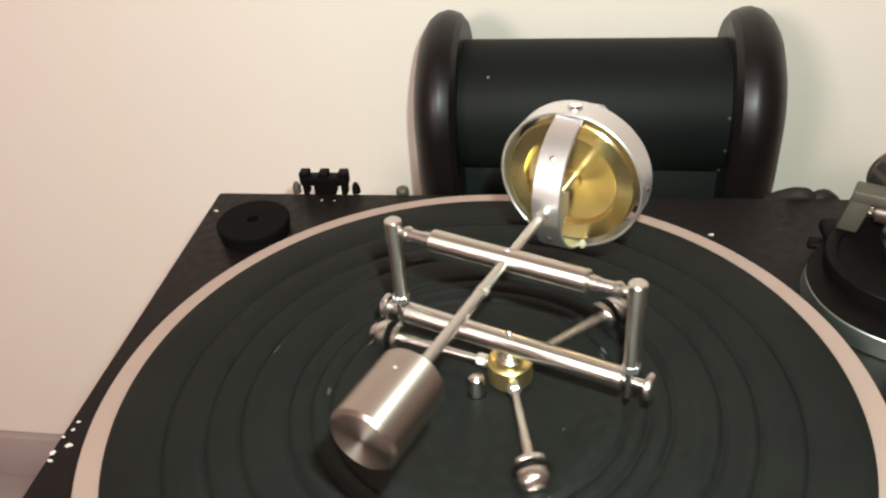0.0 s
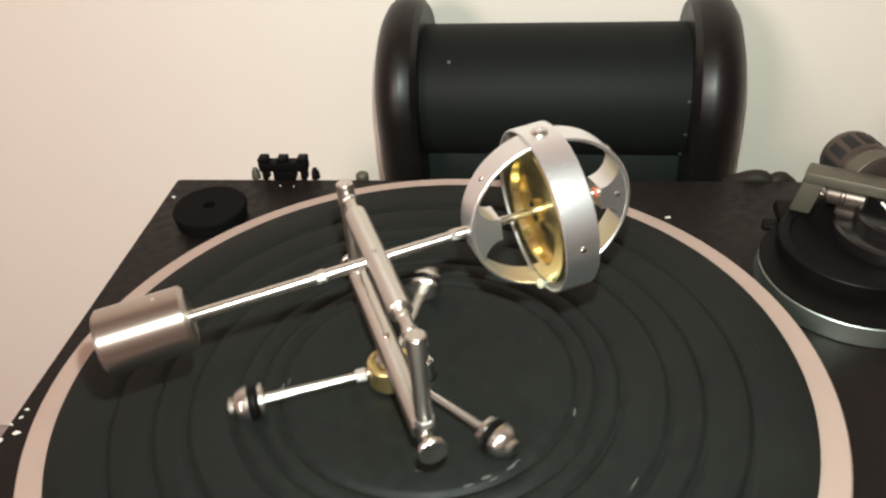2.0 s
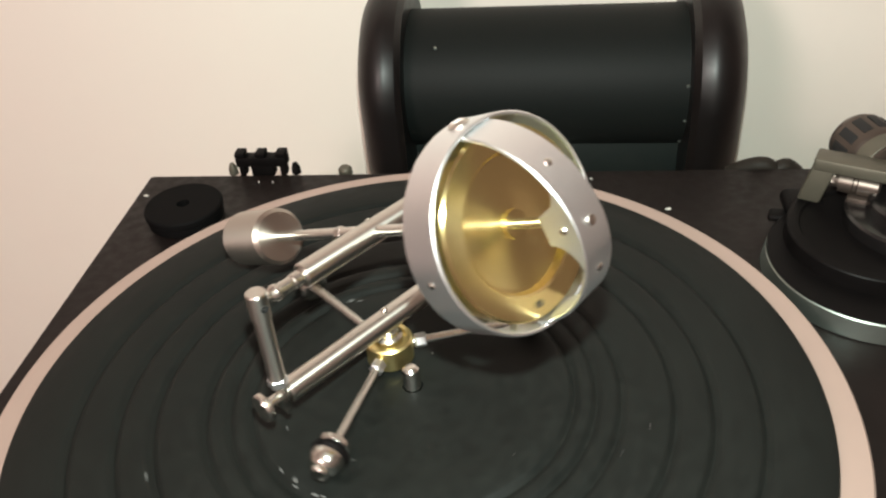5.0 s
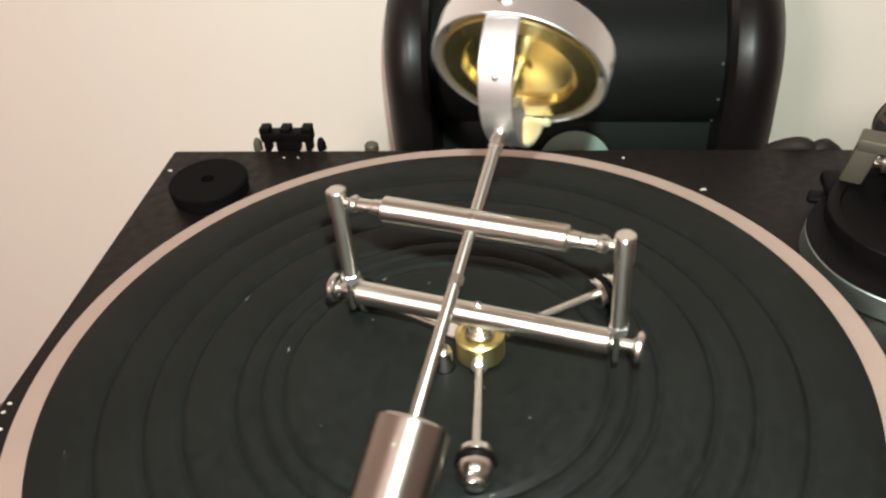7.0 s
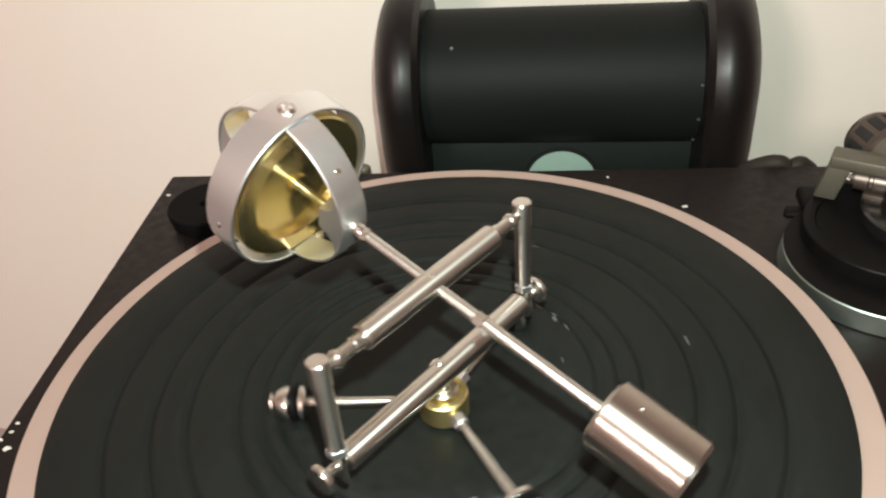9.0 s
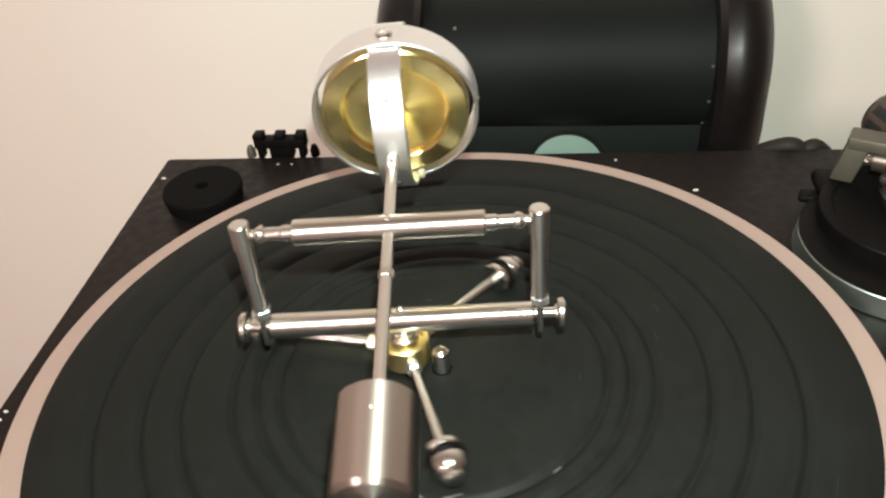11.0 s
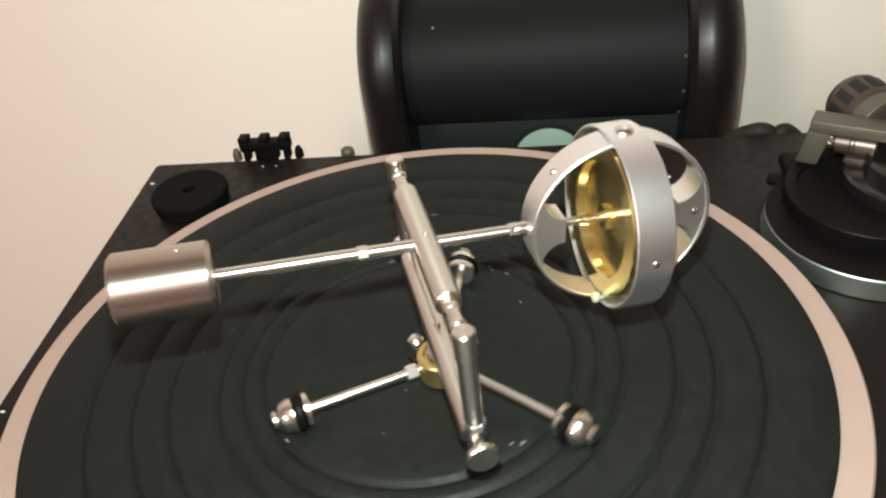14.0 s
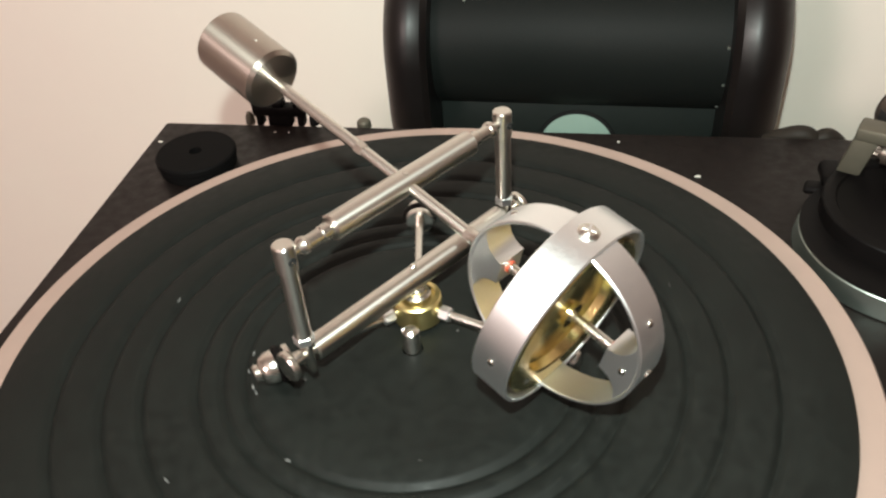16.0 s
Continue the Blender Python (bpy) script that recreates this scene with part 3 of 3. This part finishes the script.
    wheel = part("flywheel", lathe([(0, -0.0052), (0.0044, -0.0052), (0.0046, -0.0036), (0.0100, -0.0030), (0.0190, -0.0026), (0.0205, -0.0030), (0.0212, -0.0058), (0.0219, -0.0064), (0.0286, -0.0064), (0.0294, -0.0058), (0.0294, 0.0058), (0.0286, 0.0064), (0.0219, 0.0064), (0.0212, 0.0058), (0.0205, 0.0030), (0.0190, 0.0026), (0.0100, 0.0030), (0.0046, 0.0036), (0.0044, 0.0052), (0, 0.0052)], "x", 96), WHEEL, beam, "polished brass flywheel with a thick rim", pose(POLE + CAGE, 0, 0), 30)
    part("axle", rod(0.0017, -CAGE + 0.003, CAGE - 0.003, "x", 20), ROD_STEEL, wheel, "thin steel axle")
    for a in (0, 180):
        part("wheel_dot", rod(0.0012, 0.0063, 0.0067, "x", 12, at=(0, 0.025, 0)), DARK, wheel, "", pose(0, 0, 0, a, 0, 0))
    return beam, cage, wheel


def stud(h, axis):
    """A small domed plug standing on a face at height h along an axis."""
    return lathe([(0, h - 0.0006), (0.0013, h - 0.0006), (0.0013, h), (0.0010, h + 0.0004), (0.0005, h + 0.0006), (0, h + 0.0007)], axis, 16)


def boss():
    """A solid bearing boss inside the ring at the pole on +x, with hollow flares."""
    bm = bmesh.new()
    n, tip, r, rz = 14, CAGE - 0.0125, CAGE - 0.0008, CAGE_Z - 0.0008

    def ring_x(z):
        return r * math.sqrt(1 - (z / rz) ** 2)

    upper = [(tip, 0.0046)]
    for i in range(1, n + 1):
        u = i / n
        upper.append((tip + (ring_x(0.0138) - tip) * u, 0.0046 + 0.0092 * (1 - math.sqrt(max(0.0, 1 - u * u)))))
    arc = [(ring_x(z), z) for z in (0.0138 * (1 - 2 * k / 16) for k in range(1, 16))]
    outline = upper + arc + [(x, -z) for x, z in reversed(upper)]
    near = [bm.verts.new((x, -0.0056, z)) for x, z in outline]
    far = [bm.verts.new((x, 0.0056, z)) for x, z in outline]
    bm.faces.new(near)
    bm.faces.new(far)
    for i in range(len(outline)):
        j = (i + 1) % len(outline)
        bm.faces.new((near[i], near[j], far[j], far[i]))
    return bm


build_room()
build_turntable()
rubber_mat = build_mat()
build_tonearm()
build_speaker()
tripod = build_tripod()
yoke = build_yoke()
beam, cage, wheel = build_beam()

# ---- what moves ----
SWING = [  # seconds; degrees: heading and tilt of the beam, roll of its cage, turn of the platter; metres: drift of the stand
    (0.0, 69.3, 0.2, -1.1, 42.9, 0.0004, 0.0008),
    (0.5, 54.9, 1.1, -1.6, 161.8, 0.0006, -0.0006),
    (1.0, 42.6, 1.0, -2.1, 291.0, 0.0007, -0.0004),
    (1.5, 34.7, 3.1, -1.2, 426.1, 0.0002, -0.0001),
    (2.0, 25.6, 4.4, -2.4, 563.6, 0.0006, -0.0005),
    (2.5, 17.1, 8.8, -3.0, 694.2, 0.0004, 0.0002),
    (3.0, 7.0, 12.4, -0.2, 815.9, -0.0015, -0.0001),
    (3.5, -1.1, 14.8, 2.0, 927.1, 0.0002, -0.0003),
    (4.0, -9.7, 18.4, -0.1, 1033.6, 0.0005, -0.0005),
    (4.2, -13.5, 19.6, 0.6, 1073.0, 0.0003, 0.0006),
    (6.3, 0.4, 30.9, 0.9, 1398.0, -0.0005, 0.0009),
    (6.5, 23.6, 30.7, -1.6, 1420.4, 0.0007, 0.0010),
    (7.0, 77.1, 27.8, -1.1, 1474.1, -0.0008, 0.0009),
    (7.5, 123.6, 30.2, -3.1, 1521.9, 0.0004, 0.0007),
    (8.0, 160.0, 30.3, -2.8, 1556.5, -0.0000, 0.0015),
    (8.2, 159.0, 25.5, -2.3, 1529.0, -0.0008, 0.0004),
    (10.3, 112.1, 13.2, -2.2, 1066.2, 0.0003, -0.0010),
    (10.5, 108.0, 12.0, -1.0, 1015.9, 0.0006, 0.0004),
    (11.0, 96.1, 9.2, -1.5, 892.7, 0.0004, -0.0006),
    (11.5, 84.1, 7.0, -1.2, 778.0, -0.0002, 0.0003),
    (12.0, 70.4, 4.7, -2.1, 671.6, 0.0002, 0.0002),
    (12.5, 58.4, 2.0, -1.4, 572.8, 0.0011, 0.0006),
    (13.0, 45.0, -0.3, -3.1, 484.0, -0.0000, -0.0002),
    (13.5, 33.0, -3.2, -2.3, 402.1, -0.0001, 0.0000),
    (14.0, 19.7, -5.4, -2.7, 327.4, 0.0003, 0.0001),
    (14.5, 6.2, -8.0, -1.2, 257.9, 0.0005, -0.0005),
    (15.0, -7.0, -9.6, 1.5, 195.9, -0.0001, -0.0009),
    (15.5, -20.5, -12.0, 0.6, 143.0, -0.0010, 0.0004),
    (16.0, -33.7, -14.5, -2.0, 100.2, -0.0009, 0.0012),
]


def smooth(rows, k, t):
    """Column k of rows at t seconds, gliding from row to row."""
    ts = [r[0] for r in rows]
    i = max(0, min(len(ts) - 2, sum(1 for v in ts if v <= t) - 1))

    def slope(j, side):
        pairs = [(a, a + 1) for a in (j - 1, j) if 0 <= a and a + 1 < len(ts)]
        near = [p for p in pairs if ts[p[1]] - ts[p[0]] < 0.6] or pairs
        return sum((rows[b][k] - rows[a][k]) / (ts[b] - ts[a]) for a, b in near) / len(near)

    h = ts[i + 1] - ts[i]
    u = (t - ts[i]) / h
    p0, p1, m0, m1 = rows[i][k], rows[i + 1][k], slope(i, 1) * h, slope(i + 1, -1) * h
    return (2 * u ** 3 - 3 * u ** 2 + 1) * p0 + (u ** 3 - 2 * u ** 2 + u) * m0 + (3 * u ** 2 - 2 * u ** 3) * p1 + (u ** 3 - u ** 2) * m1


def motions():
    deck = bpy.data.objects["turntable"]
    platter = bpy.data.objects["platter"]
    spin, stand, swivel, tilt, roll, fly = [], [], [], [], [], []
    for i in range(161):
        t = i / 10
        heading, pitch, lean, turn, dx, dy = (smooth(SWING, k, t) for k in range(1, 7))
        a = radians(turn + HUB_A)
        hx, hy = HUB_R * math.cos(a) + dx, HUB_R * math.sin(a) + dy
        spin.append((t, pose(0, 0, 0, 0, 0, turn)))
        stand.append((t, pose(hx, hy, 0.0, 0, 0, turn)))
        swivel.append((t, pose(hx, hy, 0.0, 0, 0, heading)))
        tilt.append((t, pose(hx, hy, BAR_Z + ROD_H, 0, 0, heading) @ pose(0, 0, 0, 0, -pitch, 0)))
        roll.append((t, pose(POLE + CAGE, 0, 0, lean, 0, 0)))
        fly.append((t, pose(POLE + CAGE, 0, 0, 70.0 * i, 0, 0)))
    walk(platter, spin)
    walk(rubber_mat, spin)
    walk(tripod, stand)
    walk(yoke, swivel)
    walk(beam, tilt)
    walk(cage, roll)
    walk(wheel, fly)


motions()
